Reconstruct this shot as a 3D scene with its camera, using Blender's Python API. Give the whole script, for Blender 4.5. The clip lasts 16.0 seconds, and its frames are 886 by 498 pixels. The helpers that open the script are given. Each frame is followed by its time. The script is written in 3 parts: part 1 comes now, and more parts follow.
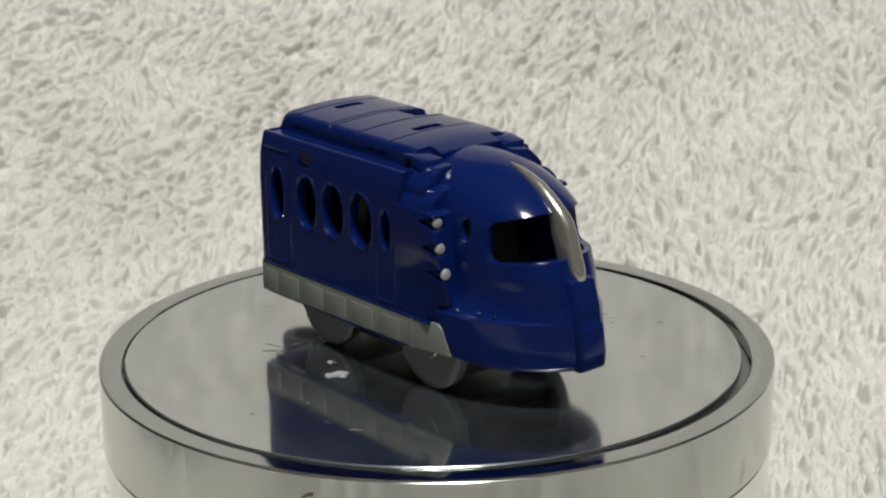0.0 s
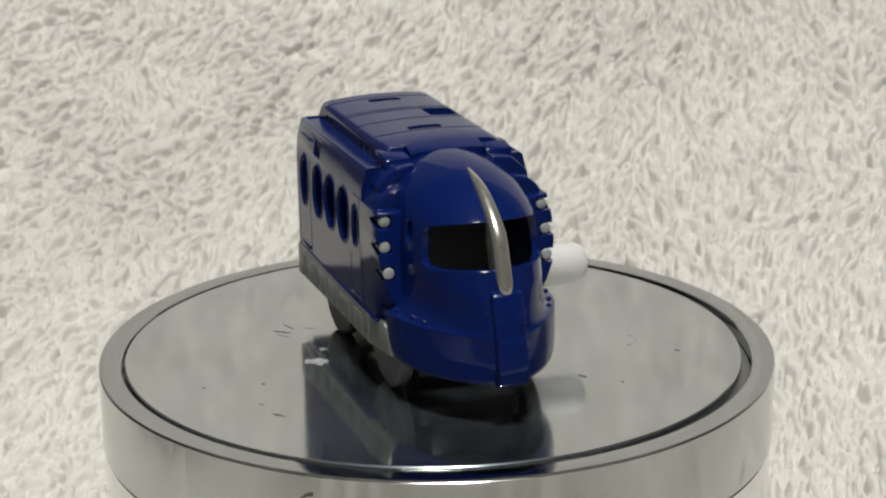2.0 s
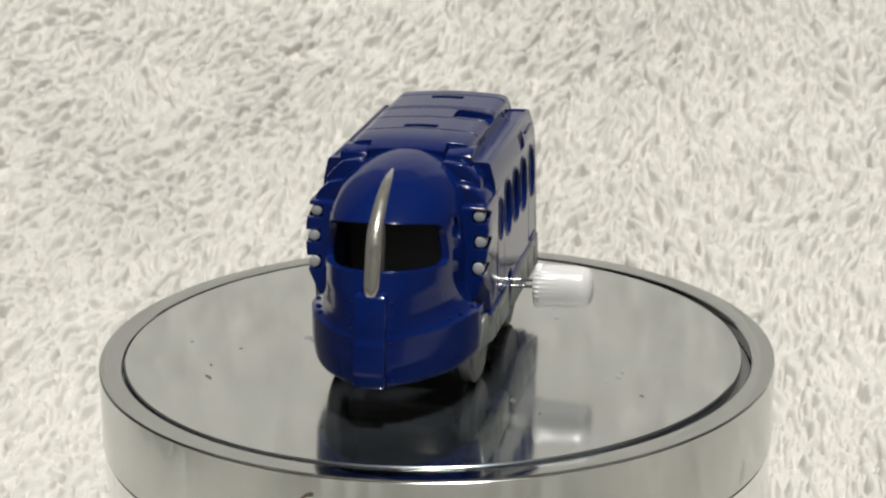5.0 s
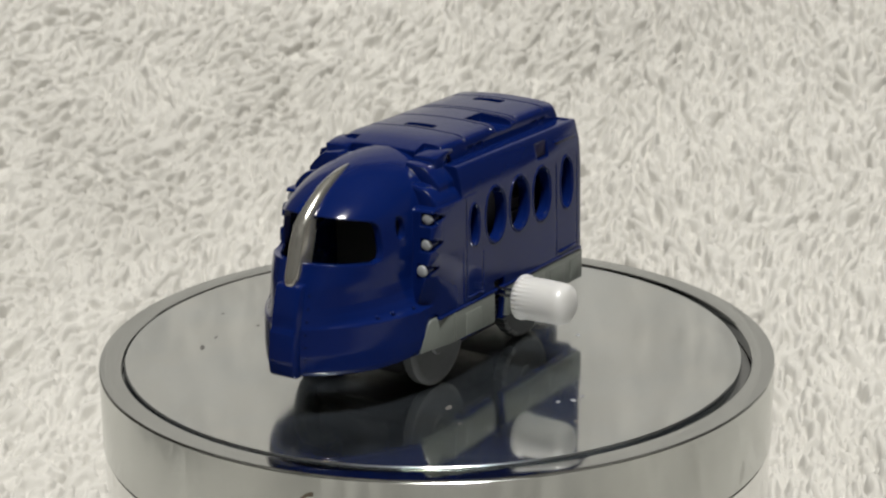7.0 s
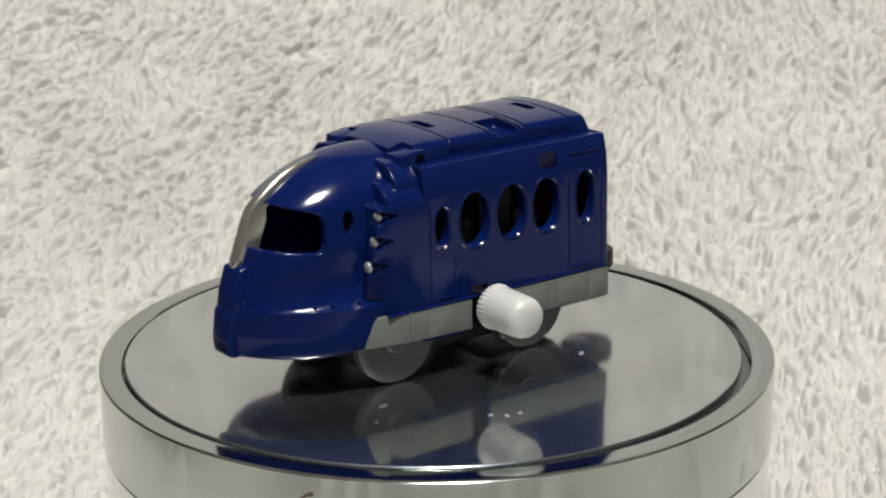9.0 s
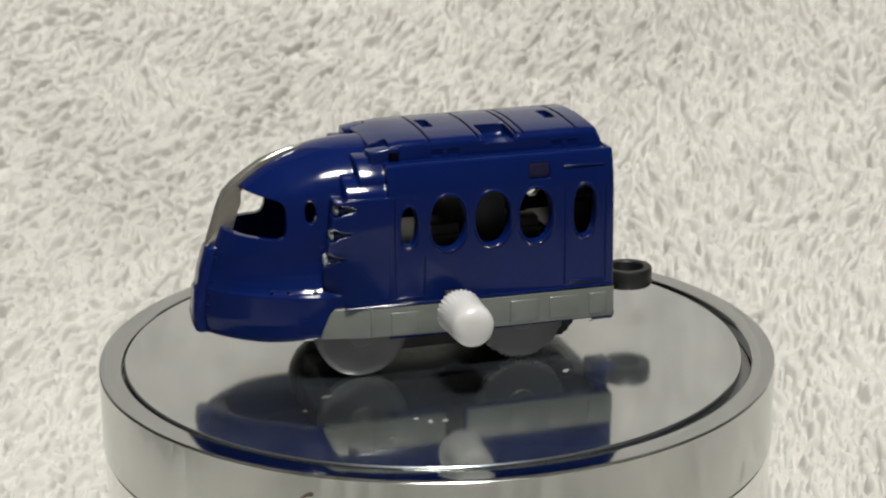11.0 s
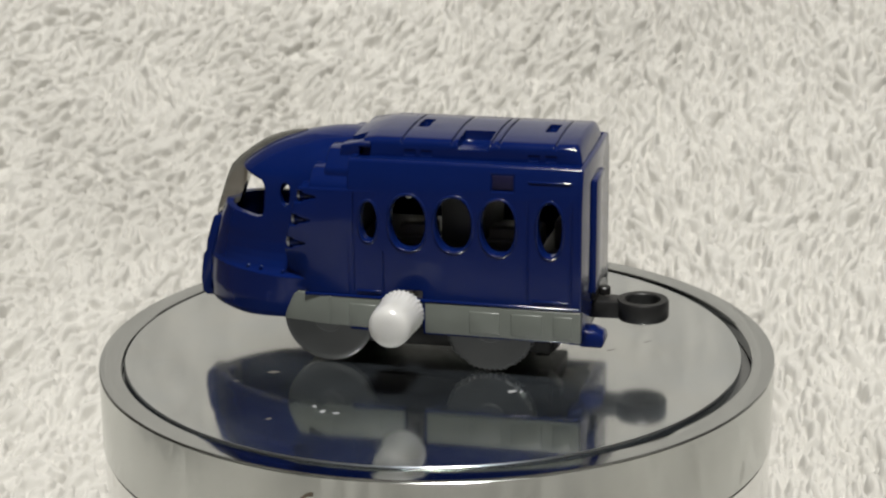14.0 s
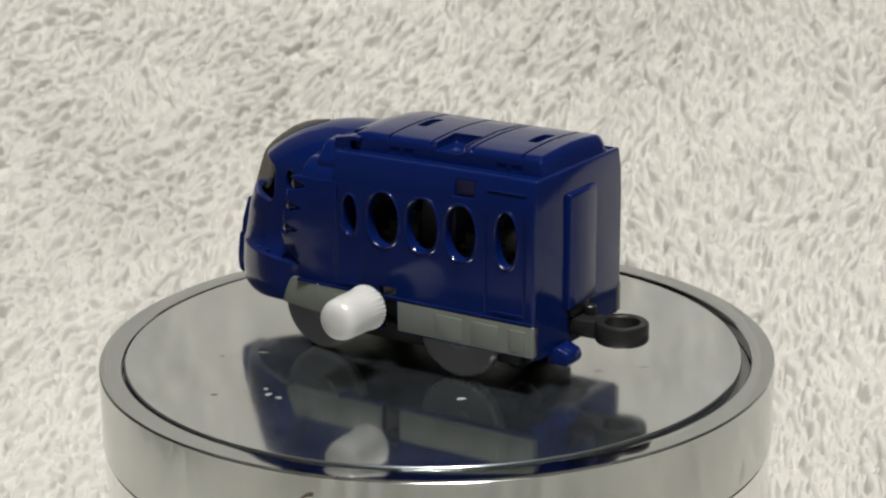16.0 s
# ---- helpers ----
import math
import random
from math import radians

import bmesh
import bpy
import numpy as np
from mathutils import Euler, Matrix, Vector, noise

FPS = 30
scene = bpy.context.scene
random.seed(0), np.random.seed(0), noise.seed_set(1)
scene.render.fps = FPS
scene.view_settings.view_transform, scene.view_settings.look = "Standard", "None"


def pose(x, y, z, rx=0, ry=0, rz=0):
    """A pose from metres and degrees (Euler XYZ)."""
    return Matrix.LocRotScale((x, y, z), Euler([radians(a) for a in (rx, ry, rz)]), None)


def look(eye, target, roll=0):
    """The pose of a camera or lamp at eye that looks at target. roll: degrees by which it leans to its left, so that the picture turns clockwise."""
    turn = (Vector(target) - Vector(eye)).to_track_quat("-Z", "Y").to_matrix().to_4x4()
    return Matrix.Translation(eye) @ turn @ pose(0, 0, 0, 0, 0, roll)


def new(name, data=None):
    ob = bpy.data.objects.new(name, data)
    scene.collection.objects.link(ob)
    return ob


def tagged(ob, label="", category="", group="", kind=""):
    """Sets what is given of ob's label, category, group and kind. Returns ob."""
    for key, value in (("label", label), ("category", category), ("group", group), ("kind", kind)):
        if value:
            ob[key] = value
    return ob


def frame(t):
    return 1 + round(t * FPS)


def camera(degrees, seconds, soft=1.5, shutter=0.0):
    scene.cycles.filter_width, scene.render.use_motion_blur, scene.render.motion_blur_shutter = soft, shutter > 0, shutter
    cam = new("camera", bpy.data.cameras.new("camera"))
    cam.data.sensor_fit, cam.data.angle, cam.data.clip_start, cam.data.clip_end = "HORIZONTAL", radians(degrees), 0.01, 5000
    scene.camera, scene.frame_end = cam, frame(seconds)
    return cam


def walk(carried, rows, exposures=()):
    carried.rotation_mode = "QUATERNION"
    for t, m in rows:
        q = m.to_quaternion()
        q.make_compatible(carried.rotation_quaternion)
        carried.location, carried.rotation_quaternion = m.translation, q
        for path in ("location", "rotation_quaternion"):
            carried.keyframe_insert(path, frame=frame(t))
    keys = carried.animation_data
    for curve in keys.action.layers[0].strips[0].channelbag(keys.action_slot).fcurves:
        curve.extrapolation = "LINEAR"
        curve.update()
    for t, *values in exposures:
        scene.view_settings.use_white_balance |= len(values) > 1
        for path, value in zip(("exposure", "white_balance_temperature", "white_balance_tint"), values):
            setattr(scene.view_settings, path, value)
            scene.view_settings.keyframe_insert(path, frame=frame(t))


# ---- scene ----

# ---------------------------------------------------------------- camera
cam = camera(24.9, 16.0, soft=2.2)
EYE = (0.0, -0.28148, 0.10183)
AIM = (EYE[0] + 0.005583, EYE[1] + 0.955545, EYE[2] - 0.294792)
CAM = look(EYE, AIM, -0.608)
cam.data.dof.use_dof, cam.data.dof.focus_distance, cam.data.dof.aperture_fstop = True, 0.285, 80
walk(cam, [(0.0, CAM), (16.0, CAM)], exposures=[
    (0.0, 0.89), (3.0, 0.91), (3.45, 0.95), (3.7, 1.11), (4.0, 1.34), (4.2, 1.29), (5.2, 1.07), (6.2, 0.92), (9.0, 0.96), (12.5, 0.98), (16.0, 0.97)])

# ---------------------------------------------------------------- world and light
world = bpy.data.worlds.new("world")
scene.world = world
world.use_nodes = True
world.node_tree.nodes["Background"].inputs[0].default_value = (0.9, 0.95, 1.0, 1)
world.node_tree.nodes["Background"].inputs[1].default_value = 0.05

RUG_Z = -0.062          # the rug lies under the turntable
CEIL_Z = 1.75


def area_lamp(name, m, sx, sy, watts, colour):
    data = bpy.data.lights.new(name, "AREA")
    data.shape, data.size, data.size_y, data.energy, data.color = "RECTANGLE", sx, sy, watts, colour
    ob = new(name, data)
    ob.matrix_world = m
    return ob


area_lamp("ceiling_lamp_light", pose(0.10, -0.62, CEIL_Z - 0.075, 0, 0, 0), 0.27, 0.27, 31, (1.0, 0.985, 0.945))

# ---------------------------------------------------------------- materials
def nodes_of(name):
    m = bpy.data.materials.new(name)
    m.use_nodes = True
    nt = m.node_tree
    return m, nt, nt.nodes["Principled BSDF"]


def plain(name, colour, rough=0.5, metal=0.0, vary=0.08, scale=400.0, bump=0.0, bump_scale=1500.0, rough_vary=0.0, **extra):
    """A surface with variation at two scales, fine relief and uneven gloss."""
    m, nt, b = nodes_of(name)
    tc = nt.nodes.new("ShaderNodeTexCoord")
    n1 = nt.nodes.new("ShaderNodeTexNoise")
    n1.inputs["Scale"].default_value, n1.inputs["Detail"].default_value = scale, 6
    n2 = nt.nodes.new("ShaderNodeTexNoise")
    n2.inputs["Scale"].default_value, n2.inputs["Detail"].default_value = scale * 0.13, 3
    add = nt.nodes.new("ShaderNodeMath")
    add.operation = "ADD"
    nt.links.new(tc.outputs["Object"], n1.inputs["Vector"])
    nt.links.new(tc.outputs["Object"], n2.inputs["Vector"])
    nt.links.new(n1.outputs["Fac"], add.inputs[0])
    nt.links.new(n2.outputs["Fac"], add.inputs[1])
    ramp = nt.nodes.new("ShaderNodeMapRange")
    ramp.inputs["From Min"].default_value, ramp.inputs["From Max"].default_value = 0.6, 1.4
    ramp.inputs["To Min"].default_value, ramp.inputs["To Max"].default_value = 1 - vary, 1 + vary
    nt.links.new(add.outputs[0], ramp.inputs["Value"])
    mul = nt.nodes.new("ShaderNodeVectorMath")
    mul.operation = "SCALE"
    mul.inputs[0].default_value = colour
    nt.links.new(ramp.outputs[0], mul.inputs["Scale"])
    nt.links.new(mul.outputs[0], b.inputs["Base Color"])
    b.inputs["Roughness"].default_value, b.inputs["Metallic"].default_value = rough, metal
    if rough_vary:
        rr = nt.nodes.new("ShaderNodeMapRange")
        rr.inputs["From Min"].default_value, rr.inputs["From Max"].default_value = 0.3, 0.7
        rr.inputs["To Min"].default_value, rr.inputs["To Max"].default_value = max(0.01, rough - rough_vary), rough + rough_vary
        nt.links.new(n1.outputs["Fac"], rr.inputs["Value"])
        nt.links.new(rr.outputs[0], b.inputs["Roughness"])
    if bump:
        n3 = nt.nodes.new("ShaderNodeTexNoise")
        n3.inputs["Scale"].default_value, n3.inputs["Detail"].default_value = bump_scale, 4
        nt.links.new(tc.outputs["Object"], n3.inputs["Vector"])
        bp = nt.nodes.new("ShaderNodeBump")
        bp.inputs["Strength"].default_value, bp.inputs["Distance"].default_value = bump, 0.0002
        nt.links.new(n3.outputs["Fac"], bp.inputs["Height"])
        nt.links.new(bp.outputs[0], b.inputs["Normal"])
    for key, value in extra.items():
        b.inputs[key.replace("_", " ")].default_value = value
    return m


def soft_edges(mat, radius):
    """Rounds the look of moulded edges."""
    nt = mat.node_tree
    bev = nt.nodes.new("ShaderNodeBevel")
    bev.samples, bev.inputs["Radius"].default_value = 4, radius
    for node in nt.nodes:
        if node.type == "BUMP":
            nt.links.new(bev.outputs[0], node.inputs["Normal"])
    return mat


BLUE = plain("blue_plastic", (0.0017, 0.0074, 0.057), 0.12, vary=0.06, scale=300, bump=0.04, bump_scale=700, rough_vary=0.025, Specular_IOR_Level=0.36)
GREY = plain("grey_plastic", (0.095, 0.104, 0.093), 0.38, vary=0.06, scale=500, bump=0.06, rough_vary=0.06)
DARK = plain("dark_grey_plastic", (0.030, 0.032, 0.033), 0.48, vary=0.12, scale=500, bump=0.08, rough_vary=0.08)
BLACK = plain("black_plastic", (0.008, 0.008, 0.008), 0.42, Specular_IOR_Level=0.3, vary=0.15, scale=600, bump=0.08, rough_vary=0.08)
INNER = plain("grey_mechanism_plastic", (0.105, 0.098, 0.09), 0.45, vary=0.12, scale=500)
WHITE = plain("white_plastic", (0.41, 0.408, 0.40), 0.3, vary=0.02, scale=500, bump=0.05, Subsurface_Weight=0.8, Subsurface_Scale=0.004, Subsurface_Radius=(1.0, 0.97, 0.9))
SILVER = plain("silver_paint", (0.50, 0.49, 0.445), 0.2, 0.85, vary=0.08, scale=900, bump=0.05, rough_vary=0.06)
LAMP = plain("silver_grey_paint", (0.25, 0.26, 0.27), 0.42, 0.2, vary=0.14, scale=1500, bump=0.1)
SHAFT = plain("steel", (0.46, 0.46, 0.45), 0.16, 1.0, vary=0.05, scale=900)
CHROME = plain("polished_chrome", (0.54, 0.553, 0.55), 0.09, 1.0, vary=0.03, scale=60, rough_vary=0.02)
BAND = plain("satin_chrome", (0.54, 0.553, 0.538), 0.15, 1.0, vary=0.12, scale=90, rough_vary=0.08)
soft_edges(BLUE, 0.00035)
soft_edges(GREY, 0.00025)
LOWER = plain("bright_chrome", (0.78, 0.78, 0.77), 0.12, 1.0, vary=0.03, scale=60, rough_vary=0.03)
# darkened metal: the shade in the gap round the plate is in its colour
WELL = plain("shaded_gap_metal", (0.16, 0.16, 0.155), 0.4, 0.7, vary=0.2, scale=200)
# near-black of the seam, also standing in for shade inside the body
GAP = plain("dark_gap", (0.02, 0.02, 0.02), 0.6)
PLATE = plain("mirror_steel", (0.705, 0.703, 0.675), 0.085, 1.0, vary=0.11, scale=45, rough_vary=0.03)
FLOOR = plain("dark_wood_floor", (0.05, 0.038, 0.028), 0.45, vary=0.3, scale=30, bump=0.1, bump_scale=200)
nt_ = PLATE.node_tree
b_ = nt_.nodes["Principled BSDF"]
haze = nt_.nodes.new("ShaderNodeBsdfPrincipled")
haze.inputs["Metallic"].default_value, haze.inputs["Roughness"].default_value = 0.93, 0.27
haze.inputs["Base Color"].default_value = (0.49, 0.57, 0.66, 1)
mix_ = nt_.nodes.new("ShaderNodeMixShader")
reflection_smear = nt_.nodes.new("ShaderNodeTexNoise")
reflection_smear.inputs["Scale"].default_value, reflection_smear.inputs["Detail"].default_value, reflection_smear.inputs["Roughness"].default_value = 55, 7, 0.65
tc_ = nt_.nodes.new("ShaderNodeTexCoord")
nt_.links.new(tc_.outputs["Object"], reflection_smear.inputs["Vector"])
span = nt_.nodes.new("ShaderNodeMapRange")
span.inputs["From Min"].default_value, span.inputs["From Max"].default_value = 0.3, 0.72
span.inputs["To Min"].default_value, span.inputs["To Max"].default_value = 0.07, 0.34
nt_.links.new(reflection_smear.outputs["Fac"], span.inputs["Value"])
nt_.links.new(span.outputs[0], mix_.inputs[0])
nt_.links.new(b_.outputs[0], mix_.inputs[1])
nt_.links.new(haze.outputs[0], mix_.inputs[2])
nt_.links.new(mix_.outputs[0], nt_.nodes["Material Output"].inputs["Surface"])
PLASTER = plain("painted_plaster", (0.16, 0.155, 0.145), 0.8, vary=0.04, scale=8, bump=0.1, bump_scale=90)
CEILING = plain("white_ceiling_paint", (0.72, 0.71, 0.68), 0.85, vary=0.03, scale=6, bump=0.1, bump_scale=90)
STAIN = plain("brown_stain", (0.11, 0.085, 0.06), 0.6, vary=0.3, scale=900)
# for the plate's scuff marks and the reflection painted on the band
SCUFF_REFLECTION = plain("scuff_and_reflection_grey", (0.085, 0.08, 0.075), 0.6, 0.2, vary=0.3, scale=900)
GLUE = plain("dried_white_residue", (0.21, 0.215, 0.22), 0.6, vary=0.15, scale=1200, bump=0.4, Specular_IOR_Level=0.2)
RUSTY = plain("dull_maroon_plate", (0.0065, 0.0055, 0.026), 0.5, Specular_IOR_Level=0.2, vary=0.1, scale=900)


def rug_material():
    m, nt, b = nodes_of("white_rug_pile")
    geo = nt.nodes.new("ShaderNodeNewGeometry")
    tc = nt.nodes.new("ShaderNodeTexCoord")
    n = nt.nodes.new("ShaderNodeTexNoise")
    n.inputs["Scale"].default_value, n.inputs["Detail"].default_value = 14, 5
    nt.links.new(tc.outputs["Object"], n.inputs["Vector"])
    a = nt.nodes.new("ShaderNodeMath")
    a.operation = "MULTIPLY_ADD"
    a.inputs[1].default_value, a.inputs[2].default_value = 0.35, 0.0
    nt.links.new(geo.outputs["Random Per Island"], a.inputs[0])
    s = nt.nodes.new("ShaderNodeMath")
    s.operation = "ADD"
    nt.links.new(a.outputs[0], s.inputs[0])
    nt.links.new(n.outputs["Fac"], s.inputs[1])
    r = nt.nodes.new("ShaderNodeValToRGB")
    r.color_ramp.elements[0].position, r.color_ramp.elements[0].color = 0.35, (0.527, 0.513, 0.475, 1)
    r.color_ramp.elements[1].position, r.color_ramp.elements[1].color = 0.95, (0.648, 0.634, 0.594, 1)
    nt.links.new(s.outputs[0], r.inputs[0])
    nt.links.new(r.outputs[0], b.inputs["Base Color"])
    b.inputs["Roughness"].default_value = 0.95
    b.inputs["Sheen Weight"].default_value = 0.2
    # light passes through the yarn
    tr = nt.nodes.new("ShaderNodeBsdfTranslucent")
    nt.links.new(r.outputs[0], tr.inputs["Color"])
    mx = nt.nodes.new("ShaderNodeMixShader")
    mx.inputs[0].default_value = 0.2
    nt.links.new(b.outputs[0], mx.inputs[1])
    nt.links.new(tr.outputs[0], mx.inputs[2])
    nt.links.new(mx.outputs[0], nt.nodes["Material Output"].inputs["Surface"])
    return m


RUG = rug_material()
m_, nt_, b_ = nodes_of("lamp_diffuser")
b_.inputs["Base Color"].default_value = (0.8, 0.8, 0.78, 1)
b_.inputs["Emission Color"].default_value = (1.0, 0.97, 0.91, 1)
b_.inputs["Emission Strength"].default_value = 2.0
DIFFUSER = m_

# ---------------------------------------------------------------- mesh helpers (plans in millimetres)
MM = 0.001


def shade(me, degrees=35):
    me.shade_smooth()
    bm = bmesh.new()
    bm.from_mesh(me)
    for e in bm.edges:
        e.smooth = len(e.link_faces) == 2 and e.calc_face_angle(0) < radians(degrees)
    bm.to_mesh(me)
    bm.free()


def to_mesh(name, bm, material, smooth=35):
    me = bpy.data.meshes.new(name)
    bmesh.ops.recalc_face_normals(bm, faces=bm.faces)
    bm.to_mesh(me)
    bm.free()
    me.materials.append(material)
    if smooth:
        shade(me, smooth)
    return me


def part(name, bm, material, parent=None, label="", smooth=35):
    """Links a bmesh (or mesh) as one mesh object under a thing or a part."""
    me = bm if isinstance(bm, bpy.types.Mesh) else to_mesh(name, bm, material, smooth)
    ob = new(name, me)
    ob.parent = parent
    if label:
        ob["label"] = label
    return ob


def merge(*bms):
    out = bmesh.new()
    for b in bms:
        me = bpy.data.meshes.new("tmp")
        b.to_mesh(me)
        b.free()
        out.from_mesh(me)
        bpy.data.meshes.remove(me)
    return out


def box(x0, x1, y0, y1, z0, z1, bevel=0.0, seg=2):
    bm = bmesh.new()
    bmesh.ops.create_cube(bm, size=1)
    for v in bm.verts:
        v.co = Vector(((x0 + x1) / 2 + v.co.x * (x1 - x0), (y0 + y1) / 2 + v.co.y * (y1 - y0), (z0 + z1) / 2 + v.co.z * (z1 - z0))) * MM
    if bevel:
        bmesh.ops.bevel(bm, geom=bm.edges[:], offset=bevel * MM, segments=seg, affect="EDGES", profile=0.5)
    return bm


def prism(points, lo, hi, axis="Y", bevel=0.0, seg=2):
    """A closed outline, drawn in the plane across the axis, drawn out from lo to hi."""
    bm = bmesh.new()
    put = {"X": lambda a, b, c: (c, a, b), "Y": lambda a, b, c: (a, c, b), "Z": lambda a, b, c: (a, b, c)}[axis]
    f0 = bm.faces.new([bm.verts.new(Vector(put(a, b, lo)) * MM) for a, b in points])
    f1 = bm.faces.new([bm.verts.new(Vector(put(a, b, hi)) * MM) for a, b in reversed(points)])
    n = len(points)
    v0, v1 = list(f0.verts), list(reversed(f1.verts))
    for i in range(n):
        j = (i + 1) % n
        bm.faces.new((v0[j], v0[i], v1[i], v1[j]))
    bmesh.ops.recalc_face_normals(bm, faces=bm.faces)
    if bevel:
        bmesh.ops.bevel(bm, geom=bm.edges[:], offset=bevel * MM, segments=seg, affect="EDGES", profile=0.5)
    return bm


def oval(cx, cz, rx, rz, n=28, power=2.0):
    out = []
    for i in range(n):
        a = 2 * math.pi * i / n
        c, s = math.cos(a), math.sin(a)
        out.append((cx + rx * math.copysign(abs(c) ** (2 / power), c), cz + rz * math.copysign(abs(s) ** (2 / power), s)))
    return out


def rounded(x0, x1, z0, z1, r, n=4):
    out = []
    for cx, cz, a0 in ((x1 - r, z1 - r, 0), (x0 + r, z1 - r, 90), (x0 + r, z0 + r, 180), (x1 - r, z0 + r, 270)):
        for i in range(n + 1):
            a = radians(a0 + 90 * i / n)
            out.append((cx + r * math.cos(a), cz + r * math.sin(a)))
    return out


def lathe(profile, n=48, axis="Z", at=(0, 0, 0), ripple=None):
    """A turned body from (radius, height) pairs; closed where the radius is 0. ripple(angle, radius, height) adds to the radius."""
    bm = bmesh.new()
    rings = []
    for r, h in profile:
        ring = []
        for i in range(n if r > 0 else 1):
            a = 2 * math.pi * i / n
            q = r + (ripple(a, r, h) if ripple and r > 0 else 0)
            x, y, z = q * math.cos(a), q * math.sin(a), h
            if axis == "Y":
                x, y, z = x, h, q * math.sin(a)
            elif axis == "X":
                x, y, z = h, q * math.cos(a), q * math.sin(a)
            ring.append(bm.verts.new(Vector((x + at[0], y + at[1], z + at[2])) * MM))
        rings.append(ring)
    for a, b in zip(rings, rings[1:]):
        for i in range(n):
            j = (i + 1) % n
            if len(a) == 1 and len(b) == 1:
                continue
            if len(a) == 1:
                bm.faces.new((a[0], b[i], b[j]))
            elif len(b) == 1:
                bm.faces.new((a[i], b[0], a[j]))
            else:
                bm.faces.new((a[i], b[i], b[j], a[j]))
    bmesh.ops.recalc_face_normals(bm, faces=bm.faces)
    return bm


def turned(profile, **kw):
    """A ring-shaped turned body: the profile is a closed loop."""
    return lathe(profile + profile[:1], **kw)


def carve(name, base, ops, material, smooth=30):
    """base joined with or cut by other bodies: ops are ("UNION" or "DIFFERENCE", bmesh)."""
    ob = new("carving", to_mesh("carving", base, material, 0))
    tools = []
    for op, bm in ops:
        tool = new("tool", to_mesh("tool", bm, material, 0))
        mod = ob.modifiers.new("cut", "BOOLEAN")
        mod.operation, mod.object, mod.solver = op, tool, "EXACT"
        tools.append(tool)
    bpy.context.view_layer.update()
    me = bpy.data.meshes.new_from_object(ob.evaluated_get(bpy.context.evaluated_depsgraph_get()))
    for o in (ob, *tools):
        data = o.data
        bpy.data.objects.remove(o)
        bpy.data.meshes.remove(data)
    me.name = name
    bm = bmesh.new()
    bm.from_mesh(me)
    bmesh.ops.remove_doubles(bm, verts=bm.verts, dist=0.000004)
    bmesh.ops.dissolve_degenerate(bm, dist=0.000004, edges=bm.edges)
    bm.to_mesh(me)
    bm.free()
    me.materials.clear()
    me.materials.append(material)
    shade(me, smooth)
    return me


def lerp_table(table, z):
    if z <= table[0][0]:
        return table[0][1]
    for (a, p), (b, q) in zip(table, table[1:]):
        if z <= b:
            return p + (q - p) * (z - a) / (b - a)
    return table[-1][1]


def glide_table(table, z):
    """The same table with its corners eased above the shoulder of the nose."""
    d = max(0.0, min(1.1, (table[-1][0] - z) * 0.8, z - 19.5))
    return sum(k * lerp_table(table, z + d * u) for u, k in ((-1, 0.1), (-0.6, 0.2), (-0.2, 0.2), (0.2, 0.2), (0.6, 0.2), (1, 0.1)))


# ---------------------------------------------------------------- the room
def room():
    floor = part("floor", box(-2200, 2200, -2600, 945, RUG_Z * 1000 - 120, RUG_Z * 1000 - 6), FLOOR, smooth=0)
    tagged(floor, "dark wooden floor under the white rug", "floor", kind="structure")
    for name, b in (("wall_north", (-2200, 2200, 945, 1045)), ("wall_south", (-2200, 2200, -2700, -2600)),
                    ("wall_east", (2200, 2300, -2700, 1045)), ("wall_west", (-2300, -2200, -2700, 1045))):
        w = part(name, box(*b, RUG_Z * 1000 - 120, CEIL_Z * 1000), PLASTER, smooth=0)
        tagged(w, "plain dim grey-beige plaster wall of the room", "wall", kind="structure")
    c = part("ceiling", box(-2300, 2300, -2700, 1045, CEIL_Z * 1000 + 2, CEIL_Z * 1000 + 100), CEILING, smooth=0)
    tagged(c, "plain white painted ceiling of the room", "ceiling", kind="structure")
    lamp = tagged(new("ceiling_lamp"), "square white ceiling lamp with a glowing diffuser", "ceiling lamp")
    lamp.location = (0.10, -0.62, CEIL_Z)
    part("frame", merge(box(-165, 165, -165, -145, -66, 0, 4), box(-165, 165, 145, 165, -66, 0, 4),
                        box(-165, -145, -145, 145, -66, 0, 4), box(145, 165, -145, 145, -66, 0, 4)), CEILING, lamp)
    part("diffuser", box(-144, 144, -144, 144, -60, -50, 3), DIFFUSER, lamp)


def sweep(y):
    """Height and slope of the rug, which is drawn up behind the turntable (millimetres)."""
    u = np.maximum(np.asarray(y, float) - 70.0, 0.0)
    return RUG_Z * 1000 + 0.0015 * u ** 2, 0.0030 * u


def soft_field(rng, shape, sigma):
    """A smooth random field of unit spread; sigma in grid steps."""
    fy, fx = np.fft.fftfreq(shape[0])[:, None], np.fft.rfftfreq(shape[1])[None]
    f = np.fft.irfft2(np.fft.rfft2(rng.normal(0, 1, shape)) * np.exp(-2 * (math.pi * sigma) ** 2 * (fx ** 2 + fy ** 2)), s=shape)
    return (f - f.mean()) / f.std()


